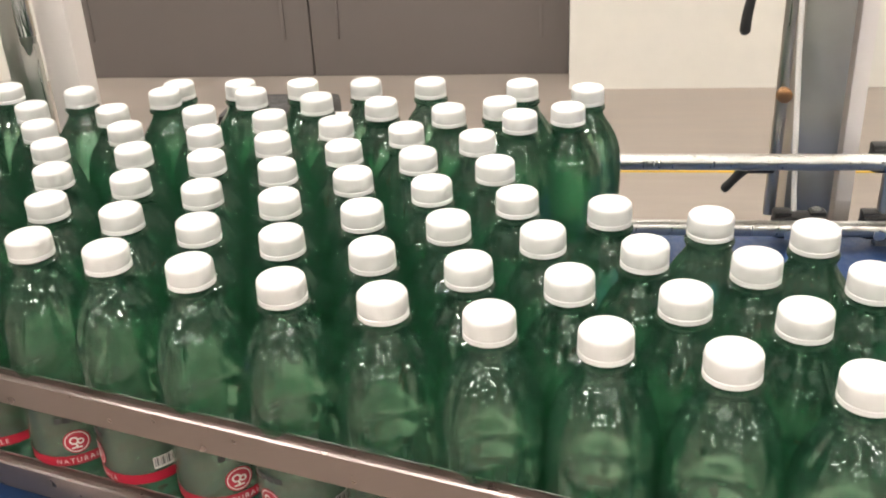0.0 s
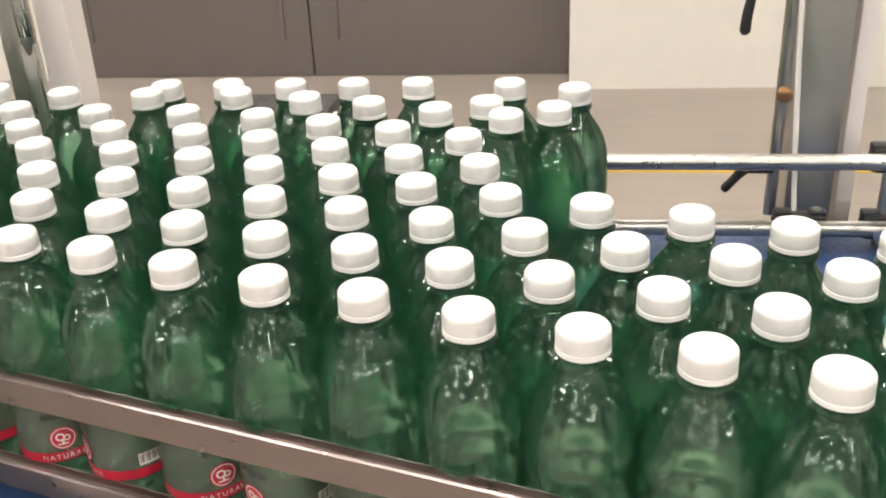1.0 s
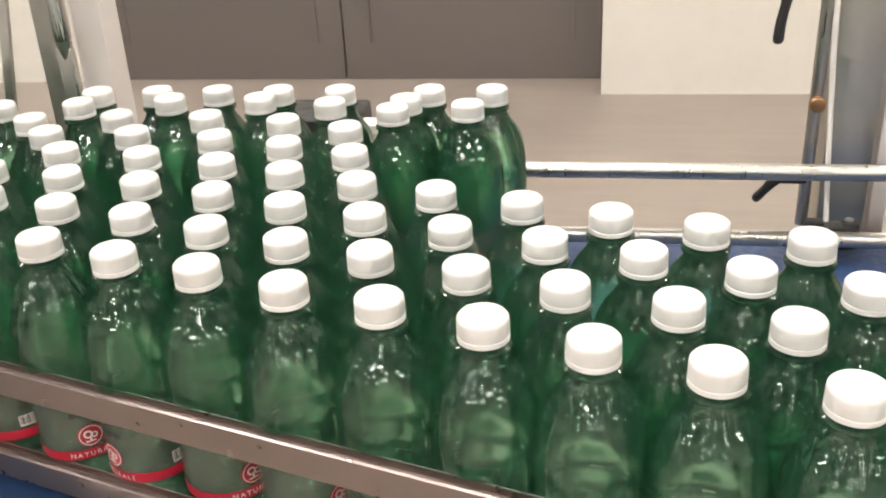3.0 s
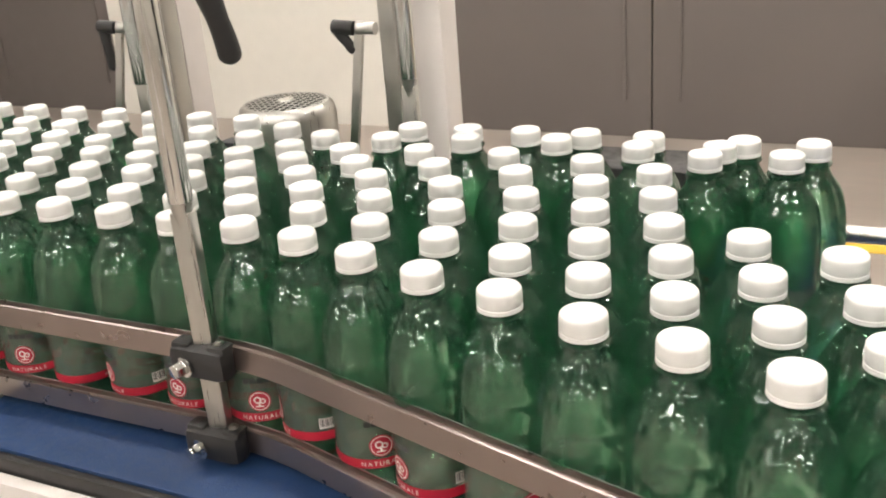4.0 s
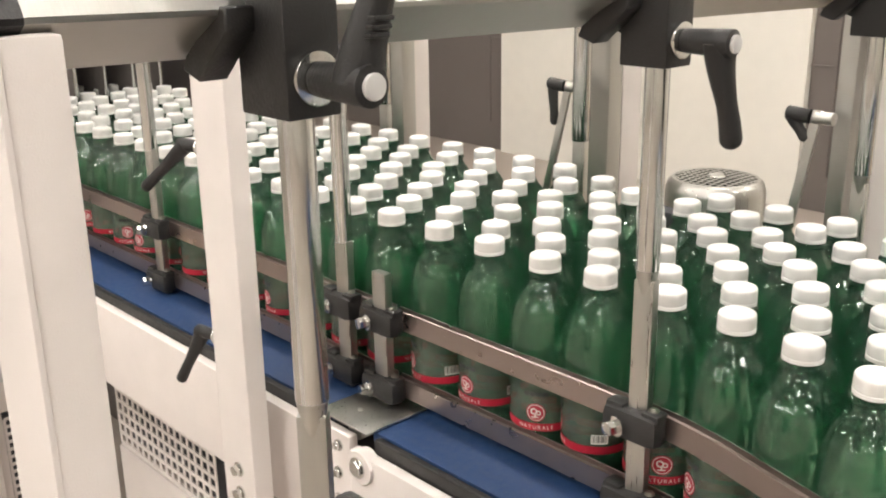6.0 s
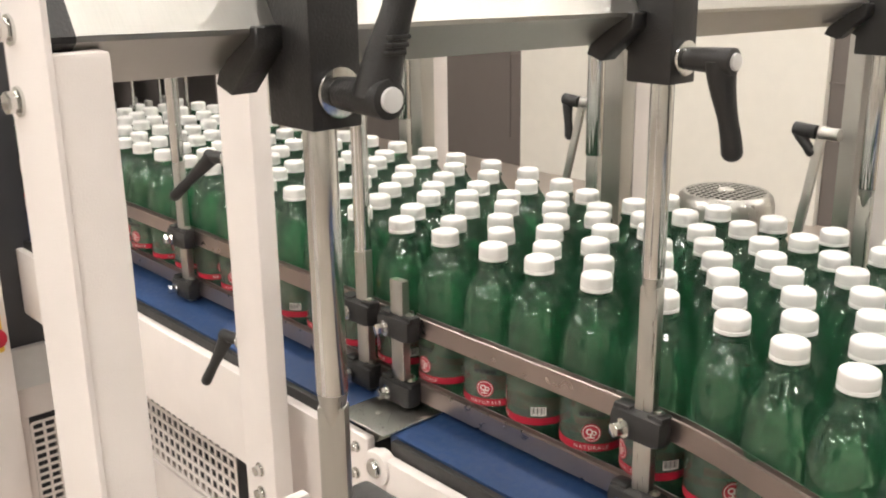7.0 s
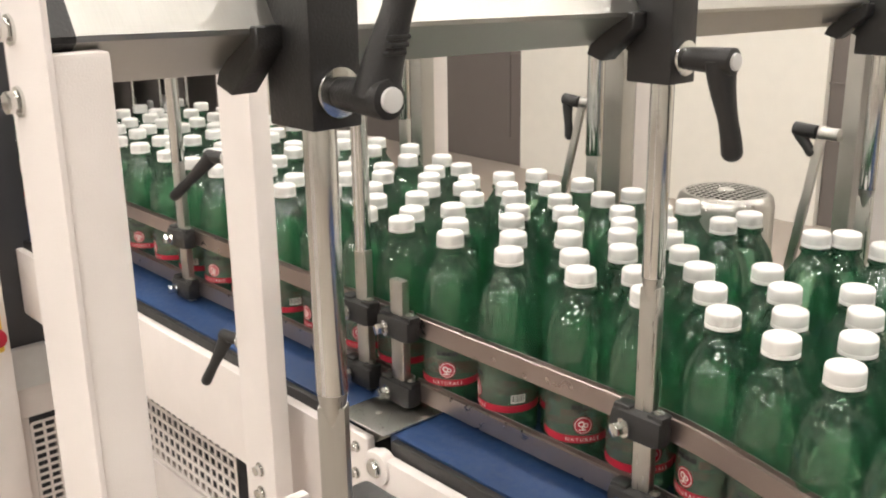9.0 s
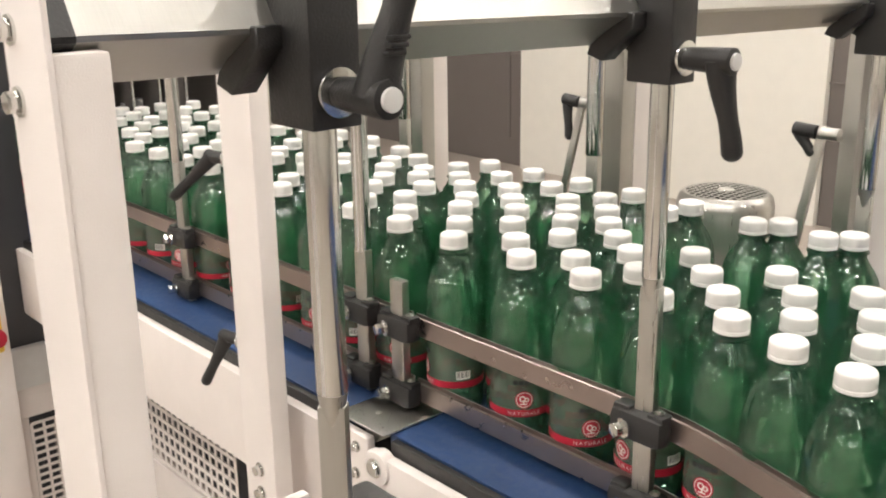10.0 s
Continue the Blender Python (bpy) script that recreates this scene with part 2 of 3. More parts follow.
# ---------------------------------------------------------------- bottles
def green_pet():
    m = bpy.data.materials.new("green_pet")
    m.use_nodes = True
    nt = m.node_tree
    nt.nodes.remove(nt.nodes["Principled BSDF"])
    out = nt.nodes["Material Output"]
    co = nt.nodes.new("ShaderNodeTexCoord")
    mp = nt.nodes.new("ShaderNodeMapping")
    mp.inputs["Scale"].default_value = (1.0, 1.0, 0.45)
    nt.links.new(co.outputs["Object"], mp.inputs["Vector"])

    def ripple(scale, strength, distance):
        n = nt.nodes.new("ShaderNodeTexNoise")
        n.inputs["Scale"].default_value = scale
        n.inputs["Detail"].default_value = 1.5
        bp = nt.nodes.new("ShaderNodeBump")
        bp.inputs["Strength"].default_value = strength
        bp.inputs["Distance"].default_value = distance
        nt.links.new(mp.outputs[0], n.inputs["Vector"])
        nt.links.new(n.outputs["Fac"], bp.inputs["Height"])
        return bp.outputs[0]

    fine, broad = ripple(48.0, 0.6, 0.0015), ripple(70.0, 0.6, 0.0016)
    clear = nt.nodes.new("ShaderNodeBsdfTransparent")
    clear.inputs[0].default_value = (0.77, 0.975, 0.845, 1)
    water = nt.nodes.new("ShaderNodeBsdfGlass")
    water.inputs["Color"].default_value = (0.78, 1.0, 0.86, 1)
    water.inputs["Roughness"].default_value = 0.14
    water.inputs["IOR"].default_value = 1.33
    nt.links.new(broad, water.inputs["Normal"])
    haze = nt.nodes.new("ShaderNodeBsdfTranslucent")
    haze.inputs["Color"].default_value = (0.21, 0.74, 0.41, 1)
    matt = nt.nodes.new("ShaderNodeBsdfDiffuse")
    matt.inputs["Color"].default_value = (0.13, 0.42, 0.24, 1)
    gloss = nt.nodes.new("ShaderNodeBsdfGlossy")
    gloss.inputs["Roughness"].default_value = 0.03
    nt.links.new(fine, gloss.inputs["Normal"])
    fres = nt.nodes.new("ShaderNodeFresnel")
    fres.inputs["IOR"].default_value = 1.8

    def mixed(fac, a, b):
        mx = nt.nodes.new("ShaderNodeMixShader")
        if isinstance(fac, float):
            mx.inputs[0].default_value = fac
        else:
            nt.links.new(fac, mx.inputs[0])
        nt.links.new(a, mx.inputs[1])
        nt.links.new(b, mx.inputs[2])
        return mx.outputs[0]

    body = mixed(0.36, clear.outputs[0], water.outputs[0])
    body = mixed(0.26, body, mixed(0.3, haze.outputs[0], matt.outputs[0]))
    nt.links.new(mixed(fres.outputs[0], body, gloss.outputs[0]), out.inputs["Surface"])
    return m


def film():
    m = bpy.data.materials.new("label_film")
    m.use_nodes = True
    nt = m.node_tree
    b = nt.nodes["Principled BSDF"]
    b.inputs["Base Color"].default_value = (0.55, 0.53, 0.47, 1)
    b.inputs["Roughness"].default_value = 0.25
    tr = nt.nodes.new("ShaderNodeBsdfTransparent")
    tr.inputs[0].default_value = (0.90, 0.92, 0.88, 1)
    mix = nt.nodes.new("ShaderNodeMixShader")
    mix.inputs[0].default_value = 0.11
    out = nt.nodes["Material Output"]
    nt.links.new(tr.outputs[0], mix.inputs[1])
    nt.links.new(b.outputs[0], mix.inputs[2])
    nt.links.new(mix.outputs[0], out.inputs["Surface"])
    return m


PET, FILM = green_pet(), film()
PRINT = material("white_print", (0.80, 0.76, 0.72), 0.5, 0, 0.03, 100)
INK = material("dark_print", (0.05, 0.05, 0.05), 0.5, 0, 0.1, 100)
BODY = [(0.0, 0.005), (0.012, 0.005), (0.020, 0.003), (0.026, 0.0), (0.0295, 0.001), (0.0316, 0.006), (0.0322, 0.012), (0.0314, 0.018), (0.0322, 0.024), (0.0316, 0.029), (0.0318, 0.032), (0.0318, 0.086),
        (0.0325, 0.090), (0.0312, 0.0945), (0.0325, 0.099), (0.0327, 0.110), (0.0325, 0.121), (0.0319, 0.131), (0.0309, 0.1395), (0.0293, 0.1475),
        (0.0270, 0.155), (0.0240, 0.1615), (0.0205, 0.167), (0.0172, 0.1718), (0.0150, 0.1765), (0.0140, 0.180), (0.0165, 0.1822), (0.0165, 0.1838), (0.0132, 0.185), (0.0132, 0.195), (0.0, 0.195)]


def wrapped(bm, pts, r):
    """A flat outline (metres along, height) laid round the bottle as one face fan."""
    vs = [bm.verts.new((r * math.sin(u / r), -r * math.cos(u / r), z)) for u, z in pts]
    bm.faces.new(vs)
    return bm


def disc_pts(u, z, r, n=24):
    return [(u + r * math.cos(2 * math.pi * k / n), z + r * math.sin(2 * math.pi * k / n)) for k in range(n)]


def rect_grid(bm, u0, u1, z0, z1, r, n=6):
    for k in range(n):
        a, b = u0 + (u1 - u0) * k / n, u0 + (u1 - u0) * (k + 1) / n
        wrapped(bm, [(a, z0), (b, z0), (b, z1), (a, z1)], r)
    return bm


def word_mesh(text, size, u0, z0, r):
    cu = bpy.data.curves.new("word", "FONT")
    cu.body, cu.size, cu.align_x, cu.space_character = text, size, "CENTER", 1.35
    ob = bpy.data.objects.new("word", cu)
    me = bpy.data.meshes.new_from_object(ob)
    bm = B()
    bm.from_mesh(me)
    for v in bm.verts:
        u, z = u0 + v.co.x, z0 + v.co.y
        v.co = Vector((r * math.sin(u / r), -r * math.cos(u / r), z))
    bpy.data.objects.remove(ob)
    return bm


def ring_band(bm, u, z, r0, r1, r, n=24):
    for k in range(n):
        a, b = 2 * math.pi * k / n, 2 * math.pi * (k + 1) / n
        wrapped(bm, [(u + r0 * math.cos(a), z + r0 * math.sin(a)), (u + r1 * math.cos(a), z + r1 * math.sin(a)),
                     (u + r1 * math.cos(b), z + r1 * math.sin(b)), (u + r0 * math.cos(b), z + r0 * math.sin(b))], r)
    return bm


def bottle_master():
    root = thing("bottle", "green plastic water bottle with white cap and red label", "bottle", "bottles on the conveyor")
    bm = lathe(B(), BODY, 60)
    for v in bm.verts:
        # twelve soft flutes on the shoulder, five feet at the base
        q = math.atan2(v.co.y, v.co.x)
        r = v.co.xy.length
        if r > 0.010:
            f = max(0.0, 1 - ((v.co.z - 0.150) / 0.030) ** 2) * 0.0010 * math.cos(12 * q)
            f += max(0.0, 1 - v.co.z / 0.024) * 0.0016 * (math.cos(5 * q) - 0.6)
            v.co.x *= 1 + f / r
            v.co.y *= 1 + f / r
    part("body", bm, PET, root, "clear green ribbed plastic bottle body full of water")
    bm = B()
    prof = [(0.0, 0.2022), (0.0045, 0.2022), (0.0052, 0.2027), (0.0120, 0.2027), (0.0138, 0.2021), (0.0148, 0.2008), (0.0151, 0.1990), (0.0152, 0.1912), (0.0148, 0.1908), (0.0148, 0.1903), (0.0153, 0.1899), (0.0153, 0.1872), (0.0140, 0.1868)]
    lathe(bm, prof, 60)
    for v in bm.verts:
        if 0.1911 < v.co.z < 0.1992 and v.co.xy.length > 0.0145:
            k = round(math.atan2(v.co.y, v.co.x) / (2 * math.pi) * 60)
            if k % 2:
                v.co.x *= 0.982
                v.co.y *= 0.982
    part("cap", bm, CAPWHITE, root, "white ribbed plastic screw cap")
    lab = part("label", lathe(B(), [(0.0322, 0.0325), (0.0322, 0.084)], 30), FILM, root, "clear film label with red and white print")
    part("band", lathe(B(), [(0.03235, 0.0325), (0.03235, 0.0405)], 30), RED, lab, "red band round the label")
    part("lettering", word_mesh("NATURALE", 0.0056, 0, 0.0346, 0.0326), PRINT, lab, "white lettering on the red band")
    bm = B()
    ring_band(bm, 0, 0.0520, 0.0, 0.0096, 0.03245)
    part("emblem_ground", bm, RED, lab, "red round ground of the emblem")
    bm = B()
    ring_band(bm, 0, 0.0520, 0.0078, 0.0085, 0.0326)
    ring_band(bm, -0.0018, 0.0532, 0.0020, 0.0034, 0.0326, 14)
    ring_band(bm, 0.0026, 0.0520, 0.0014, 0.0026, 0.0326, 12)
    rect_grid(bm, -0.0042, 0.0032, 0.0466, 0.0478, 0.0326, 3)
    rect_grid(bm, -0.0012, 0.0004, 0.0478, 0.0500, 0.0326, 1)
    part("emblem", bm, PRINT, lab, "pale strokes printed on the emblem")
    bm = B()
    rect_grid(bm, 0.046, 0.062, 0.043, 0.0525, 0.03245, 5)
    part("code_ground", bm, PRINT, lab, "white printed patch")
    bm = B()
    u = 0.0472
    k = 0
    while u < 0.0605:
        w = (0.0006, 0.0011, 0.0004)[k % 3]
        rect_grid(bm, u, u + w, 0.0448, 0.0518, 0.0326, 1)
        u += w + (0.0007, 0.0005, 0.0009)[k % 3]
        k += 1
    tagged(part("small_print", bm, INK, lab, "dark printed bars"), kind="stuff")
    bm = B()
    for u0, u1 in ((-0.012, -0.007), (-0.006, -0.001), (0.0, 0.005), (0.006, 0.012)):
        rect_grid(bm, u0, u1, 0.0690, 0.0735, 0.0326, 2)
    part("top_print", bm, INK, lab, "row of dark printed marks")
    return root


# seconds, travel of the packed bottles along the belt (metres), and how much faster the belt beyond the kink draws them apart
TRAVEL = [(0, 0.003, 0.06), (0.3, -0.0075, 0.06), (0.5, -0.0085, 0.06), (1.0, -0.009, 0.06), (1.1, -0.0095, 0.06), (1.5, -0.034, 0.06), (2.0, -0.0750, 0.06), (2.5, -0.113, 0.06),
          (3.0, -0.143, 0.06), (3.5, -0.162, 0.05), (4.0, -0.171, 0.06), (4.5, -0.187, 0.08), (5.0, -0.2315, 0.11), (5.5, -0.276, 0.12), (6.0, -0.317, 0.13), (6.5, -0.355, 0.14),
          (7.0, -0.391, 0.15), (7.5, -0.4225, 0.165), (8.0, -0.446, 0.215), (8.5, -0.486, 0.275), (9.0, -0.528, 0.325), (9.5, -0.558, 0.350), (10.0, -0.5820, 0.375)]
PITCH_X = 0.0637
ROW_SHIFT = (0.0, 0.0298, 0.0594, 0.0909, 0.1226, 0.1529, 0.1987)
ROW_KINK = (-0.405, -0.389, -0.386, -0.392, -0.389, -0.40, -0.42, -0.42, -0.42)
ROW_WIDE = (-0.003, 0.0515, 0.105, 0.158, 0.2095, 0.261, 0.317, 0.43, 0.370)
ROW_NARROW = (0.0, 0.167, 0.337, 0.490, 0.643, 0.810, 1.0, 1.0, 0.93)
ROW_CROWDED = (0.0, 0.152, 0.304, 0.444, 0.575, 0.71, 0.85, 1.0, 0.93)
ROW_END = (0.5, 0.5, 0.5, 0.5, 0.06, 0.04, 0.06)


def bottle_place(s, j, g, crowded=0.0):
    """Row j, s metres along the belt: beyond the kink the rows are squeezed and drawn apart."""
    w = 0.056
    d = max(0.0, ROW_KINK[j] - s)
    x = s - g * (d * d / (2 * w) if d < w else d - w / 2)
    yf = front_y(x)
    b = min(1.0, max(0.0, (x + 0.5) / 0.25))
    b = b * b * (3 - 2 * b)
    lane = ROW_NARROW[j] + (ROW_CROWDED[j] - ROW_NARROW[j]) * crowded
    y = b * min(yf + ROW_WIDE[j], 1.008) + (1 - b) * (yf - 0.004 + (1.004 - yf) * lane)
    return x + (0.23 * b * (y - yf) if j < 7 else 0.0), y


BOTTLES = []
rng = random.Random(4)
for j in range(7):
    for i in range(-26, 12):
        s0 = -0.0274 + i * PITCH_X - ROW_SHIFT[j]
        x0, y0 = bottle_place(s0, j, 0.06)
        if not -1.72 < x0 < ROW_END[j]:
            continue
        crowded = min(1.0, max(0.0, (x0 + 0.46) / 0.12))
        turn = rng.uniform(-60, 100) if j == 0 else rng.uniform(-180, 180)
        BOTTLES.append((s0, j, turn, rng.uniform(-0.0012, 0.0012), rng.uniform(-0.0012, 0.0012), crowded))
# the bottles that fill the gap along the rear rail
for j, x0 in [(7, -0.301 + 0.063 * k) for k in range(5)] + [(7, 0.040), (7, 0.101), (8, 0.022), (8, 0.083)]:
    s0 = x0
    for _ in range(12):
        s0 += x0 - bottle_place(s0 + TRAVEL[0][1], j, 0.06, 1.0)[0]
    BOTTLES.append((s0, j, rng.uniform(-180, 180), 0.0, 0.0, 1.0))


def put_bottles():
    first = bottle_master()
    crowd = [first] + [copy_thing(first, Matrix()) for _ in BOTTLES[1:]]
    for ob, (s0, j, turn, dx, dy, crowded) in zip(crowd, BOTTLES):
        rows = []
        for t, d, g in TRAVEL:
            # the bottles along the rear rail lag, and those drawn apart lose their order
            lag = 0.027 * min(1.0, max(0.0, -0.009 - d) / 0.07) if j > 6 else 0.0
            x, y = bottle_place(s0 + d + lag, j, g, crowded)
            loose = min(1.0, max(0.0, -0.47 - x) / 0.15) * min(1.0, g / 0.3) * 10
            rows.append((t, pose(x + dx * (1 + loose), y + dy * (1 + loose * (0.6 if 0 < j < 6 else 0.0)), BELT, 0, 0, turn)))
        walk(ob, rows)


# ---------------------------------------------------------------- clamps and levers
def handle_bar(bm, p0, direction, bend, length, r0, r1, n=14, segs=14):
    """A curved handle: broad at the root, slim in the middle, with a rounded, slightly thicker tip."""
    d, b = Vector(direction).normalized(), Vector(bend)
    side = d.cross(b if b.length > 1e-6 else Vector((1, 0, 0))).normalized()
    e = d.cross(side).normalized()
    rings = []
    for k in range(n + 1):
        u = 1 - (1 - k / n) ** 1.9
        c = Vector(p0) + d * length * u + b * math.sin(u * math.pi / 2) ** 2
        waist = r0 + (r1 - r0) * min(1.0, u / 0.55) + 0.12 * r1 * max(0.0, (u - 0.6) / 0.4)
        tip = max(0.0, (u - (1 - r1 / length)) * length / r1)
        r = waist * math.sqrt(max(0.01, 1 - tip * tip))
        rings.append([bm.verts.new(c + side * r * 0.78 * math.cos(a) + e * r * math.sin(a)) for a in (2 * math.pi * i / segs for i in range(segs))])
    for a, b2 in zip(rings, rings[1:]):
        for i in range(segs):
            bm.faces.new((a[i], a[(i + 1) % segs], b2[(i + 1) % segs], b2[i]))
    bm.faces.new(rings[0][::-1])
    bm.faces.new(rings[-1])
    return bm


def lever(parent, p, axis, swing, bend, length=0.085, k=1.0, ribs=False):
    """A clamping lever: washer, hub along the axis, end button and a handle."""
    p, axis = Vector(p), Vector(axis).normalized()
    part("washer", tube(B(), p, p + axis * 0.004 * k, 0.0138 * k, 28, 0.001), CHROME, parent, "steel washer")
    part("hub", tube(B(), p + axis * 0.004 * k, p + axis * 0.044 * k, 0.0088 * k, 24, 0.0015, 0.0106 * k), BLACK, parent, "black plastic lever hub")
    part("end_button", tube(B(), p + axis * 0.044 * k, p + axis * 0.047 * k, 0.0066 * k, 20, 0.001), LIGHTGREY, parent, "pale grey end button")
    h = part("handle", handle_bar(B(), p + axis * 0.033 * k, swing, bend, length, 0.0128 * k, 0.0082 * k), BLACK, parent, "black curved plastic handle")
    if ribs:
        d = Vector(swing).normalized()
        for q in (0.30, 0.35, 0.40):
            c = p + axis * (0.033 * k) + d * length * q + Vector(bend) * math.sin(q * math.pi / 2) ** 2
            part("grip_rib", box(B(), -0.004, 0.0100, -0.006, 0.006, -0.0012, 0.0012, 0.0008, Matrix.Translation(c)), BLACK, h)


def rail_clamp(x, z, y=0.651, slope=0.0):
    root = thing("rail_clamp", "black plastic clamp holding the guide rail to its rod", "clamp", "rail clamps", (x, y, z))
    root.rotation_euler = (0, 0, slope)
    bm = B()
    box(bm, -0.028, 0.028, -0.014, 0.010, -0.015, 0.013, 0.009)
    box(bm, -0.027, -0.008, -0.009, 0.008, 0.004, 0.0155, 0.004)
    box(bm, 0.009, 0.027, -0.009, 0.008, 0.004, 0.0155, 0.004)
    part("body", bm, BLACK, root)
    part("bolt", hex_bolt(B(), (-0.010, -0.014, -0.003), (-0.25, -1, 0), 0.0066, 0.010), CHROME, root, "bright hexagon bolt")
    part("nut", hex_bolt(B(), (0.017, 0.0, 0.0150), (0, 0, 1), 0.0034, 0.0015), STEEL, root, "small steel nut")
    return root


# ---------------------------------------------------------------- beam, rods and legs
def beam_at(y, dx=0.0):
    """A point on the cross beam's near lower edge."""
    k = (y - 0.32) / 0.765
    return -0.463 - 0.042 * k + dx, 1.4345 - 0.0213 * k


def cross_beam():
    root = thing("cross_beam", "square brushed aluminium beam tilted on edge above the conveyor", "beam")
    side, q = 0.053, 0.50
    c = math.sqrt(1 - q * q)

    def bar(y0, y1, grow, mat, name, label):
        bm = B()
        rings = []
        for y in (y0, y1):
            k = (y - 0.32) / 0.765
            xf, zc = -0.463 - 0.042 * k, 1.4546 - 0.019 * k
            e = 0.0022
            u, v = Vector((-c * side, -q * side)), Vector((-q * side, c * side))
            corners = [Vector((xf, zc)), Vector((xf, zc)) + v, Vector((xf, zc)) + u + v, Vector((xf, zc)) + u]
            mid = sum(corners, Vector((0, 0))) / 4
            corners = [mid + (p - mid) * (1 + grow / side) for p in corners]
            sec = []
            for i in range(4):
                p, before, after = corners[i], corners[i - 1], corners[(i + 1) % 4]
                sec += [p + (before - p).normalized() * e, p + (after - p).normalized() * e]
            rings.append([bm.verts.new((x, y, z)) for x, z in sec])
        bm.faces.new(rings[0])
        bm.faces.new(rings[1][::-1])
        for i in range(8):
            bm.faces.new((rings[0][i], rings[1][i], rings[1][(i + 1) % 8], rings[0][(i + 1) % 8]))
        part(name, bm, mat, root, label)

    bar(0.184, 1.36, 0.0, ALU, "profile", "")
    bar(0.1715, 0.1838, 0.0012, BLACK, "end_cap", "black plastic end cap")


def hanging_rod(y, z_low, swing, bend, flat_turn=40.0, ribs=False):
    x, z = beam_at(y, 0.012)
    root = thing("hanging_rod", "chromed steel rod clamped to the cross beam", "rod", "hanging rods", (x, y, 0))
    zf = 1.232 if y > 0.5 else 1.243
    part("tube", tube(B(), (0, 0, zf), (0, 0, z + 0.02), 0.0096, 22, 0.001), CHROME, root, "polished round upper part of the rod")
    bm = B()
    rot = Matrix.Rotation(radians(flat_turn), 4, "Z")
    box(bm, -0.0086, 0.0086, -0.0062, 0.0062, z_low, zf - 0.008, 0.0015, rot)
    lathe(bm, [(0.0060, zf - 0.022), (0.0078, zf - 0.010), (0.0095, zf + 0.001)], 22)
    part("flat_end", bm, STEEL, root, "milled flat lower part of the rod")
    blk = part("clamp_block", box(B(), -0.024, 0.018, -0.0165, 0.0165, z - 0.031, z + 0.060, 0.002), BLACK, root, "black plastic cross clamp block")
    for s in (-1, 1):
        bm = B()
        zc = z + 0.0201
        vs = [(-0.006, zc + 0.004), (-0.006, zc - 0.008), (-0.036, zc - 0.035), (-0.052, zc - 0.030), (-0.048, zc - 0.022), (-0.014, zc + 0.004)]
        a = [bm.verts.new((x, s * 0.016, q)) for x, q in vs]
        b = [bm.verts.new((x, s * 0.033, q)) for x, q in vs]
        bm.faces.new(a)
        bm.faces.new(b[::-1])
        for i in range(6):
            bm.faces.new((a[i], b[i], b[(i + 1) % 6], a[(i + 1) % 6]))
        bmesh.ops.bevel(bm, geom=bm.edges[:], offset=0.001, segments=1, affect="EDGES")
        part("jaw", bm, BLACK, root, "angled black jaw gripping the beam")
    lever(root, (0.018, 0.0, z - 0.011), (1, 0.02, 0), swing, bend, 0.078, ribs=ribs)
    return root


cross_beam()
hanging_rod(0.312, 1.10, (0.11, 0.13, 1), (0.004, 0.006, 0.0), ribs=True)
hanging_rod(0.655, 0.990, (0.02, 0.03, -1), (0.006, 0.010, 0.0), 12)
hanging_rod(1.085, 0.985, (0.05, 0.35, -1), (0.0, 0.01, 0.0), 12)
foot = thing("rod_foot", "black plastic foot clamp at the rod's lower end", "clamp", "", (-0.451, 0.309, 0))
part("body", box(B(), -0.026, 0.022, -0.024, 0.046, 1.08, 1.158, 0.005), BLACK, foot)
part("bracket", box(B(), -0.034, -0.0265, -0.026, 0.0, 1.10, 1.164, 0.001), WHITE, foot, "white bracket plate")
part("bolt", hex_bolt(B(), (0.022, -0.012, 1.14), (1, 0, 0), 0.006, 0.007), CHROME, foot, "bright hexagon bolt")
for x in (-0.470, -0.802, -0.873, -1.305):
    for z in (1.098, 1.020):
        rail_clamp(x, z)
for z in (1.098, 1.024):
    rail_clamp(0.415, z, 1.075)
    rail_clamp(-1.30, z, 1.082)
rail_clamp(0.326, 1.024, 1.075)
bar = thing("clamp_bar", "short flat steel bar joining two rail clamps", "bar", "", (-0.802, 0.651, 0))
part("bar", box(B(), -0.0105, 0.0105, -0.005, 0.005, 0.994, 1.151, 0.0008), STEEL, bar)
bar = thing("clamp_bar", "dark flat steel bar joining two rear rail clamps", "bar", "", (0.415, 1.075, 0))
part("bar", box(B(), -0.0105, 0.0105, -0.005, 0.005, 0.99, 1.125, 0.0008), STEEL, bar)


def long_rod(x, y, z_flat, r=0.0105):
    root = thing("guide_rod", "upright chromed rod with a milled flat lower end", "rod", "upright rods", (x, y, 0))
    part("tube", tube(B(), (0, 0, z_flat), (0, 0, 1.75), r, 20, 0.001), CHROME, root, "polished round rod")
    part("flat_end", box(B(), -0.0105, 0.0105, -0.005, 0.005, 0.985, z_flat + 0.002, 0.001), STEEL, root, "milled flat rod end")
    return root


long_rod(-0.868, 0.653, 1.17, 0.0095)
long_rod(-1.303, 0.653, 1.21, 0.0095)
long_rod(-0.893, 1.090, 1.215, 0.0125)
long_rod(-1.315, 1.090, 1.22, 0.011)


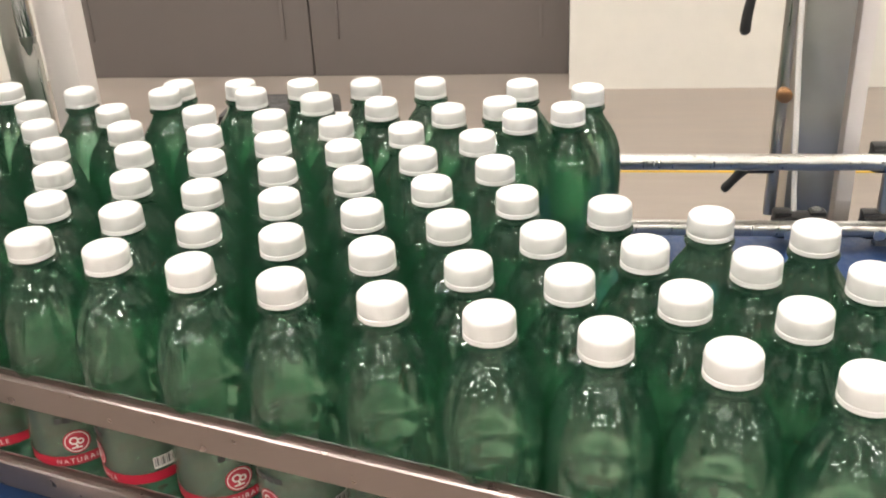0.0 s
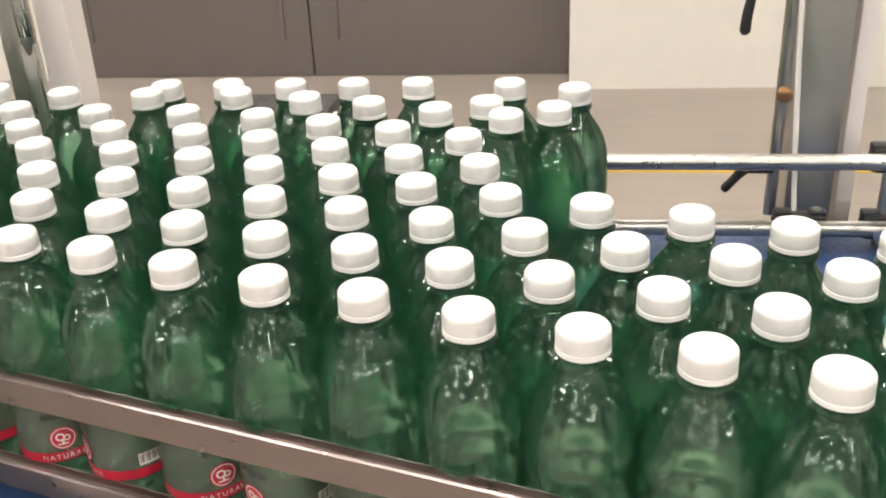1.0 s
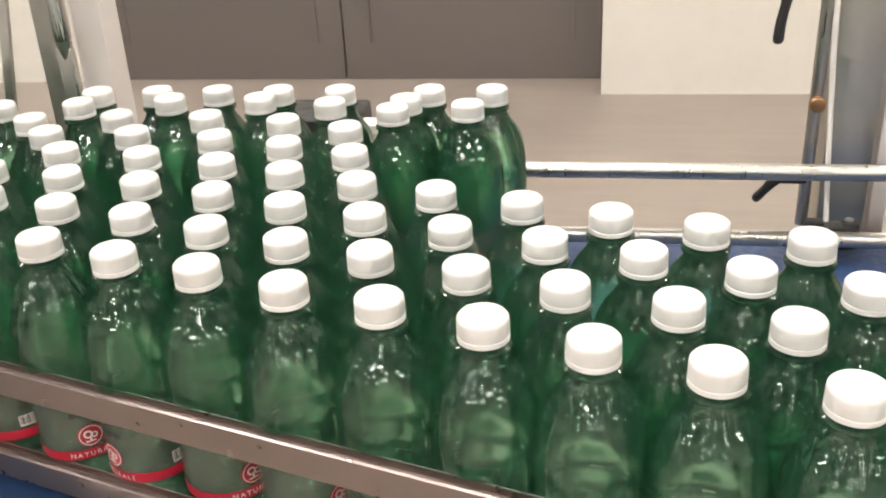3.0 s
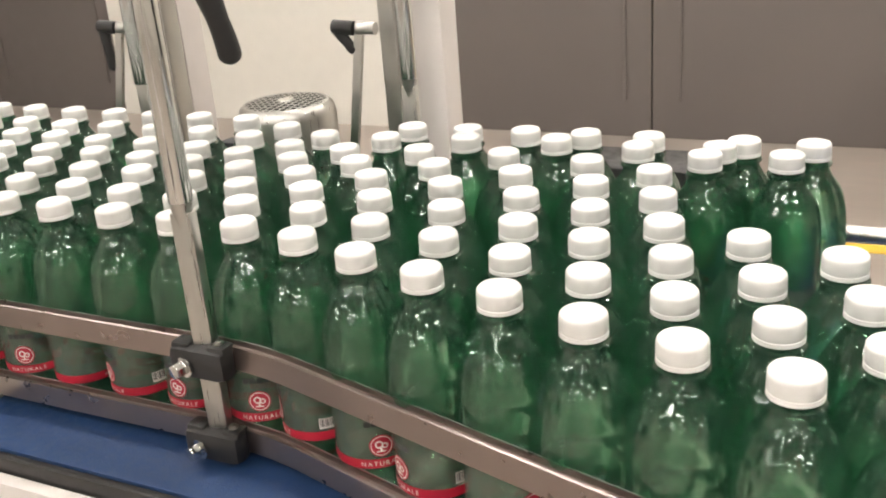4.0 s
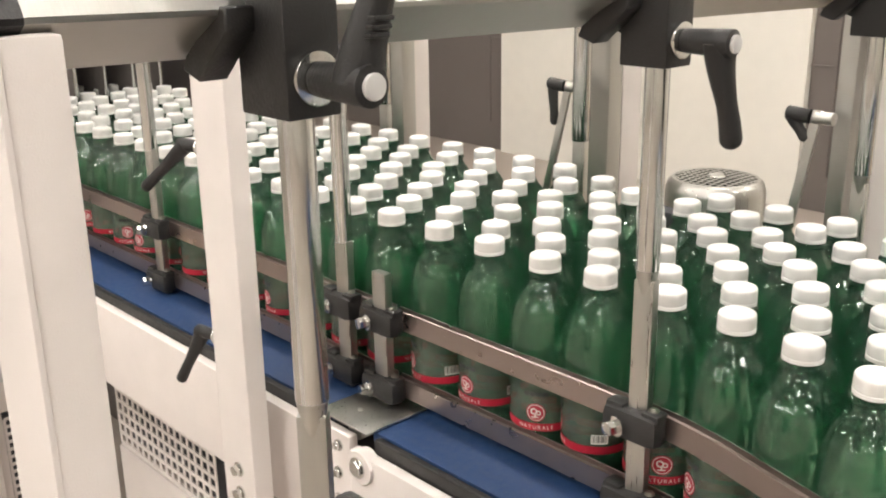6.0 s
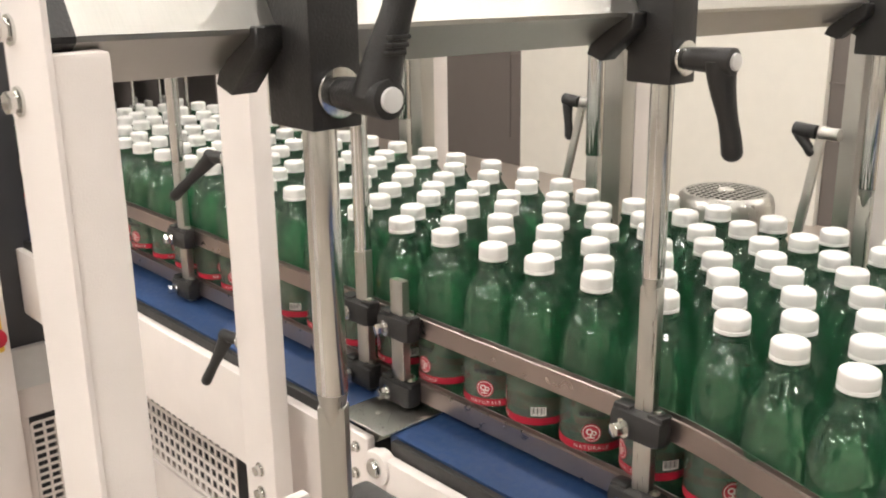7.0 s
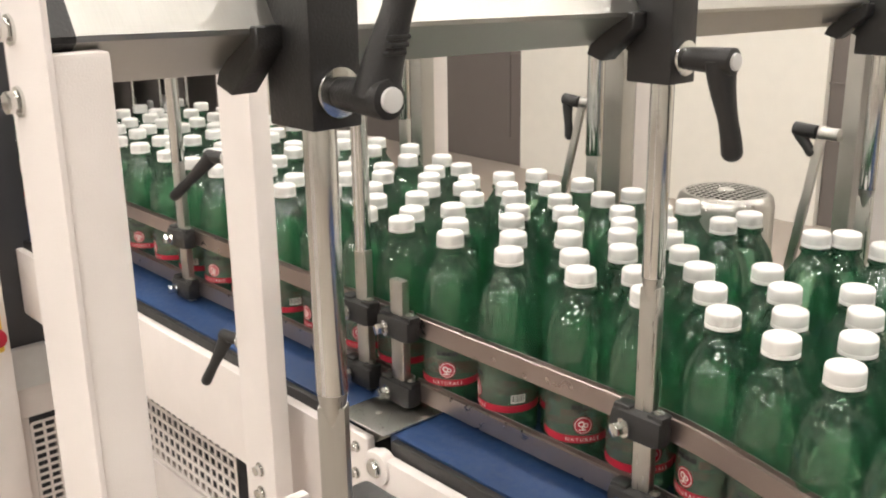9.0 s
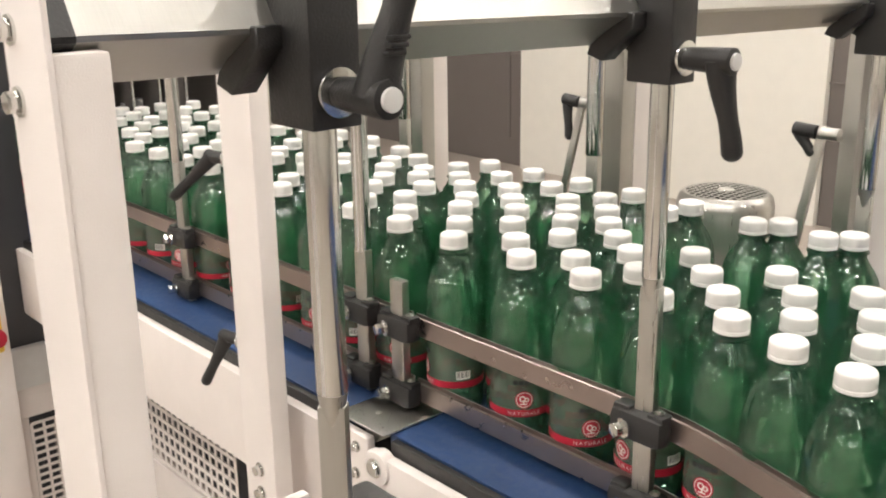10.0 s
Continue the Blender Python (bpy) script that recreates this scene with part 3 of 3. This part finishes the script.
def leg(x, y, w, d, z1, label, mat, bolts=()):
    root = thing("frame_leg", label, "frame leg", "frame legs", (x, y, 0))
    part("post", box(B(), -w, 0, 0, d, 0.0, z1, 0.003), mat, root)
    part("foot_plate", box(B(), -w - 0.03, 0.03, -0.03, d + 0.03, 0.0, 0.012, 0.002), STEEL, root)
    for bx, bz in bolts:
        part("bolt", hex_bolt(B(), (bx, 0, bz), (0, -1, 0), 0.0065, 0.007), CHROME, root, "bright hexagon bolt")
    return root


near_leg = leg(-0.4535, 0.1707, 0.052, 0.0280, 1.4527, "white powder-coated upright leg carrying the cross beam", WHITE)
bm = B()
box(bm, -0.052, 0.0008, -0.003, 0.0002, 0.9, 1.49, 0.0006)
part("side_plate", bm, WHITE, near_leg, "white bolted side plate of the leg")
for z in (1.462, 1.428):
    part("bolt", hex_bolt(B(), (-0.040, -0.003, z), (0, -1, 0), 0.0055, 0.006), CHROME, near_leg, "bright hexagon bolt")
leg2 = leg(-0.876, 0.522, 0.064, 0.024, 1.70, "white powder-coated upright leg beside the conveyor", WHITE, [(-0.030, z) for z in (0.925, 0.895, 0.855, 0.82)])
for z, sw in ((1.284, (-0.75, -0.50, -0.85)), (1.073, (-0.42, -0.25, -1))):
    lever(leg2, (-0.0645, 0.008, z), (-1, -0.25, 0), sw, (-0.004, -0.003, -0.004), 0.068, 0.72)
far_leg = leg(-0.487, 1.165, 0.038, 0.045, 1.8, "white powder-coated upright leg behind the conveyor", WHITE)
leg(-0.880, 1.165, 0.030, 0.045, 1.8, "white powder-coated upright leg behind the conveyor", WHITE)
leg(-1.335, 1.165, 0.050, 0.045, 1.8, "white powder-coated upright leg behind the conveyor", WHITE)
leg(-0.877, 1.130, 0.038, 0.030, 1.8, "grey metal profile post behind the conveyor", ALU)
leg(-1.316, 1.130, 0.030, 0.030, 1.8, "grey metal profile post behind the conveyor", ALU)
leg(-0.536, 1.140, 0.022, 0.030, 1.8, "grey metal profile post behind the conveyor", ALU)
leg(0.372, 1.130, 0.050, 0.050, 1.8, "grey metal profile post behind the conveyor", ALU)
leg(0.400, 1.150, 0.018, 0.045, 1.8, "white powder-coated edge post behind the conveyor", WHITE)


def tilt_bar(x, y, z0, z1, lean, turn, reach, pin):
    """A leaning flat bar with a small lever at its head, bolted to a post."""
    root = thing("adjusting_bar", "leaning flat steel bar with a small black lever", "adjusting bar", "adjusting bars", (x, y, 0))
    bm = B()
    box(bm, -0.0055, 0.0055, -0.003, 0.003, 0, z1 - z0, 0.0008)
    for v in bm.verts:
        v.co.x += lean * (z1 - z0 - v.co.z) / (z1 - z0)
        v.co.z += z0
    part("bar", bm, STEEL, root)
    part("pin", tube(B(), (-0.004, 0, z1 - 0.008), (pin, 0, z1 - 0.008), 0.0075, 16, 0.001), STEEL, root, "short steel pin")
    part("hub", tube(B(), (-0.036, 0, z1 - 0.006), (-0.008, 0, z1 - 0.008), 0.0085, 16, 0.001), BLACK, root, "black lever hub")
    part("handle", handle_bar(B(), (-0.030, 0, z1 - 0.010), turn, (0.006, 0, 0), reach, 0.0085, 0.0065), BLACK, root, "small black curved lever")


tilt_bar(-0.552, 1.088, 1.0, 1.296, -0.048, (0.4, 0, -0.8), 0.030, 0.020)
tilt_bar(-0.913, 1.088, 1.0, 1.296, -0.072, (-0.05, 0, -1), 0.055, 0.010)

# thin rod, cable and levers beside the grey post
rod = thing("slim_rod", "slim steel rod with a brass knob beside the post", "rod", "", (0.302, 1.108, 0))
part("rod", tube(B(), (0, 0, 1.02), (0.002, 0, 1.75), 0.0065, 14), STEEL, rod)
part("knob", tube(B(), (0, -0.007, 1.157), (0, -0.016, 1.157), 0.008, 14, 0.002), material("brass", (0.5, 0.28, 0.14), 0.35, 1.0, 0.1, 50), rod, "brownish brass knob")
cab = bpy.data.curves.new("cable", "CURVE")
cab.dimensions = "3D"
cab.bevel_depth = 0.0028
sp = cab.splines.new("NURBS")
sp.points.add(4)
for p, c in zip(sp.points, ((0.306, 1.092, 1.75), (0.303, 1.090, 1.30), (0.312, 1.088, 1.18), (0.318, 1.086, 1.08), (0.322, 1.075, 1.022))):
    p.co = (*c, 1)
sp.use_endpoint_u = True
cab.materials.append(PRINT)
tagged(new("cable", cab), "thin white cable running down the post", "cable")
for z, dx, sw in ((1.300, -0.034, (0.05, 0, -1)), (1.078, -0.026, (-0.9, 0, -0.55))):
    lv = thing("clamp_lever", "small black clamping lever on the rear post", "lever", "rear clamp levers", (0.300, 1.10, 0))
    part("hub", tube(B(), (0, 0, z), (dx, 0, z), 0.008, 16, 0.001), BLACK, lv)
    part("handle", handle_bar(B(), (dx, 0, z), sw, (-0.012, 0, 0) if z > 1.2 else (0, 0, -0.012), 0.082 if z > 1.2 else 0.03, 0.0075, 0.005), BLACK, lv)

# ---------------------------------------------------------------- side plates and joints
def side_plate(name, x0, x1, z0, z1, y0, y1, label, bolts):
    root = tagged(thing(name, label, "side plate"), kind="structure")
    part("sheet", box(B(), x0, x1, y0, y1, z0, z1, 0.003), WHITE, root)
    for x, z, r in bolts:
        part("bolt", hex_bolt(B(), (x, y0, z), (0, -1, 0), r, 0.005), CHROME, root, "bright hexagon bolt")


side_plate("side_plate_far", -3.05, -0.835, 0.862, 0.988, 0.572, 0.586, "white painted side plate of the far conveyor", [])
side_plate("joint_plate", -0.832, -0.775, 0.845, 0.993, 0.578, 0.590, "white bolted joint plate between two conveyors", [(-0.822, 0.975, 0.0065), (-0.793, 0.978, 0.005), (-0.795, 0.945, 0.005), (-0.797, 0.912, 0.005), (-0.82, 0.90, 0.005)])
side_plate("side_plate_near", -0.768, -0.28, 0.80, 0.985, 0.572, 0.586, "white painted side plate of the accumulation table", [(-0.62, 0.885, 0.005), (-0.59, 0.880, 0.005)])
ear = thing("plate_ear", "rounded white bearing plate with a bolt", "bearing plate")
bm = B()
tube(bm, (-0.748, 0.5685, 0.972), (-0.748, 0.584, 0.972), 0.0185, 28, 0.001)
part("ear", bm, WHITE, ear)
part("bolt", hex_bolt(B(), (-0.750, 0.5685, 0.972), (0, -1, 0), 0.0085, 0.004), CHROME, ear, "bright hexagon bolt")
sb = thing("sensor_box", "black plastic box bolted below the belt edge", "box")
bm = B()
box(bm, -0.735, -0.645, 0.50, 0.572, 0.85, 0.925, 0.008)
part("housing", bm, BLACK, sb)
part("lid", box(B(), -0.728, -0.652, 0.505, 0.566, 0.926, 0.930, 0.0015), DARK, sb, "flat dark lid")


# ---------------------------------------------------------------- motor and gear behind the belt
motor = thing("motor", "round cast aluminium motor with a perforated fan cover", "motor", "", (-0.712, 1.148, 0))
part("fan_cover", lathe(B(), [(0.0525, 1.1825), (0.0560, 1.1822), (0.0615, 1.177), (0.0645, 1.166), (0.0645, 1.06), (0.0600, 1.055), (0.0600, 0.95), (0.0, 0.95)], 56), STEEL, motor, "polished round fan cover")
# solid disc just under the bars, its black colour stands for shade
part("shade_disc", lathe(B(), [(0.0, 1.1832), (0.0540, 1.1812), (0.0540, 1.1790)], 40), HOLE_SHADE, motor, "black disc painted as the shade under the grille")
bm = B()
for k in range(-5, 6):
    q = k * 0.0096
    h = math.sqrt(max(0.0, 0.0535 ** 2 - q * q))
    for turned in (False, True):
        steps = 8
        for i in range(steps):
            a, b = -h + 2 * h * i / steps, -h + 2 * h * (i + 1) / steps
            za = [1.1843 - 0.0020 * (w * w + q * q) / 0.0535 ** 2 for w in (a, b)]
            ring = [(w, q + o, z) for w, z in zip((a, b), za) for o in (-0.0011, 0.0011)]
            vs = [bm.verts.new((y, x, z + 0.0002) if turned else (x, y, z)) for x, y, z in ring]
            bm.faces.new((vs[0], vs[1], vs[3], vs[2]))
bmesh.ops.remove_doubles(bm, verts=bm.verts[:], dist=1e-6)
bmesh.ops.solidify(bm, geom=bm.faces[:], thickness=0.0005)
lathe(bm, [(0.0, 1.1862), (0.010, 1.1860), (0.0115, 1.1835)], 20)
part("grille", bm, STEEL, motor, "wire grille of the fan cover")
part("terminal_box", box(B(), -0.05, 0.0, -0.088, -0.060, 1.09, 1.15, 0.004), DARK, motor, "dark terminal box")
part("stand", box(B(), -0.05, 0.05, -0.05, 0.05, 0.0, 0.95, 0.003), WHITE, motor, "white motor stand")
gear = thing("drive_unit", "black drive housing with a steel tongue behind the rail", "drive unit", "", (-0.235, 1.13, 0))
part("housing", box(B(), -0.07, 0.055, -0.025, 0.06, 0.0, 1.135, 0.008), BLACK, gear)
part("tongue", box(B(), 0.056, 0.095, -0.02, 0.01, 1.118, 1.128, 0.002), PRINT, gear, "pale steel tongue")

# ---------------------------------------------------------------- packing machine at the end of the line
mach = thing("packing_machine", "white packing machine with dark window and lane dividers", "machine", "", (-1.8, 0, 0))
part("corner_post", box(B(), -0.04, 0.02, 0.33, 0.53, 0.0, 2.0, 0.004), WHITE, mach, "white corner post")
part("window", box(B(), -0.03, -0.01, 0.532, 0.60, 0.80, 2.0, 0.002), DARK, mach, "dark window")
part("ledge", box(B(), -0.05, 0.004, 0.532, 0.60, 0.72, 0.80, 0.003), LIGHTGREY, mach, "grey ledge below the window")
part("cheek", box(B(), -0.03, 0.0, 0.532, 0.60, 0.66, 0.72, 0.002), WHITE, mach, "white lower cheek")


def grille(parent, x, y0, y1, z0, z1, pitch=0.021, along="y"):
    """A perforated sheet with square holes before a dark backing that paints their shade."""
    bm = B()
    n = int((y1 - y0) / pitch)
    k = int((z1 - z0) / pitch)
    w = pitch * 0.17
    for i in range(n + 1):
        q = y0 + (y1 - y0) * i / n
        a = (x - 0.002, x, q - w, q + w) if along == "y" else (q - w, q + w, x - 0.002, x)
        box(bm, *a, z0, z1)
    for i in range(k + 1):
        q = z0 + (z1 - z0) * i / k
        a = (x - 0.0025, x + 0.0005, y0, y1) if along == "y" else (y0, y1, x - 0.0025, x + 0.0005)
        box(bm, *a, q - w, q + w)
    tagged(part("perforated_sheet", bm, WHITE, parent, "white sheet with square holes"), kind="stuff")
    # dark backing sheet: the shade inside the holes, put in as colour
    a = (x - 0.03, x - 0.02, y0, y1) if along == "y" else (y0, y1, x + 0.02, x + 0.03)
    part("shade_backing", box(B(), *a, z0, z1), DARK, parent, "dark backing sheet standing in for shade behind the holes")


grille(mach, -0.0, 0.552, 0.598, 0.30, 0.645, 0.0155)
part("grille_edge", box(B(), -0.03, 0.0, 0.531, 0.549, 0.0, 0.66, 0.002), WHITE, mach, "white edge of the grille panel")
part("emergency_box", box(B(), 0.021, 0.05, 0.42, 0.512, 0.82, 0.91, 0.006), YELLOW, mach, "yellow emergency stop box")
part("stop_button", tube(B(), (0.05, 0.494, 0.855), (0.075, 0.494, 0.855), 0.017, 20, 0.004), RED, mach, "red emergency stop button")
guard = thing("under_guard", "white perforated guard below the conveyor", "guard", "", (0, 0, 0))
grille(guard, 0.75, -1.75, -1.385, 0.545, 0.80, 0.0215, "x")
part("kick_plate", box(B(), -1.75, -0.9, 0.742, 0.76, 0.0, 0.540, 0.003), WHITE, guard, "plain white kick plate")
hood = thing("machine_hood", "dark machine hood at the end of the line", "machine hood", "", (-3.1, 0, 0))
part("back_panel", box(B(), -0.02, 0.0, 0.45, 1.35, 0.0, 2.0, 0.003), DARK, hood)
part("side_panel", box(B(), -0.02, 0.9, 1.22, 1.24, 0.0, 2.0, 0.003), DOORPAINT, hood)
# added out of view to keep the ceiling light off the far bottles
part("shade_roof", box(B(), -0.02, 1.35, 0.40, 1.36, 2.003, 2.02, 0.003), DARK, hood, "unseen dark sheet added to shade the lanes")
for y in (0.845, 0.905, 0.965, 1.025):
    dv = thing("lane_divider", "grey sheet lane divider hanging over the bottles", "lane divider", "lane dividers", (-2.0, y - 0.02, 0))
    part("sheet", box(B(), -0.50, 0.06, -0.002, 0.002, 1.145, 1.75, 0.0008), DOORPAINT, dv)
    part("edge_rod", tube(B(), (0.062, 0, 1.15), (0.062, 0, 1.75), 0.0035, 10), CHROME, dv, "bright edge rod")


def motions():
    put_bottles()


# ---- end ----
motions()
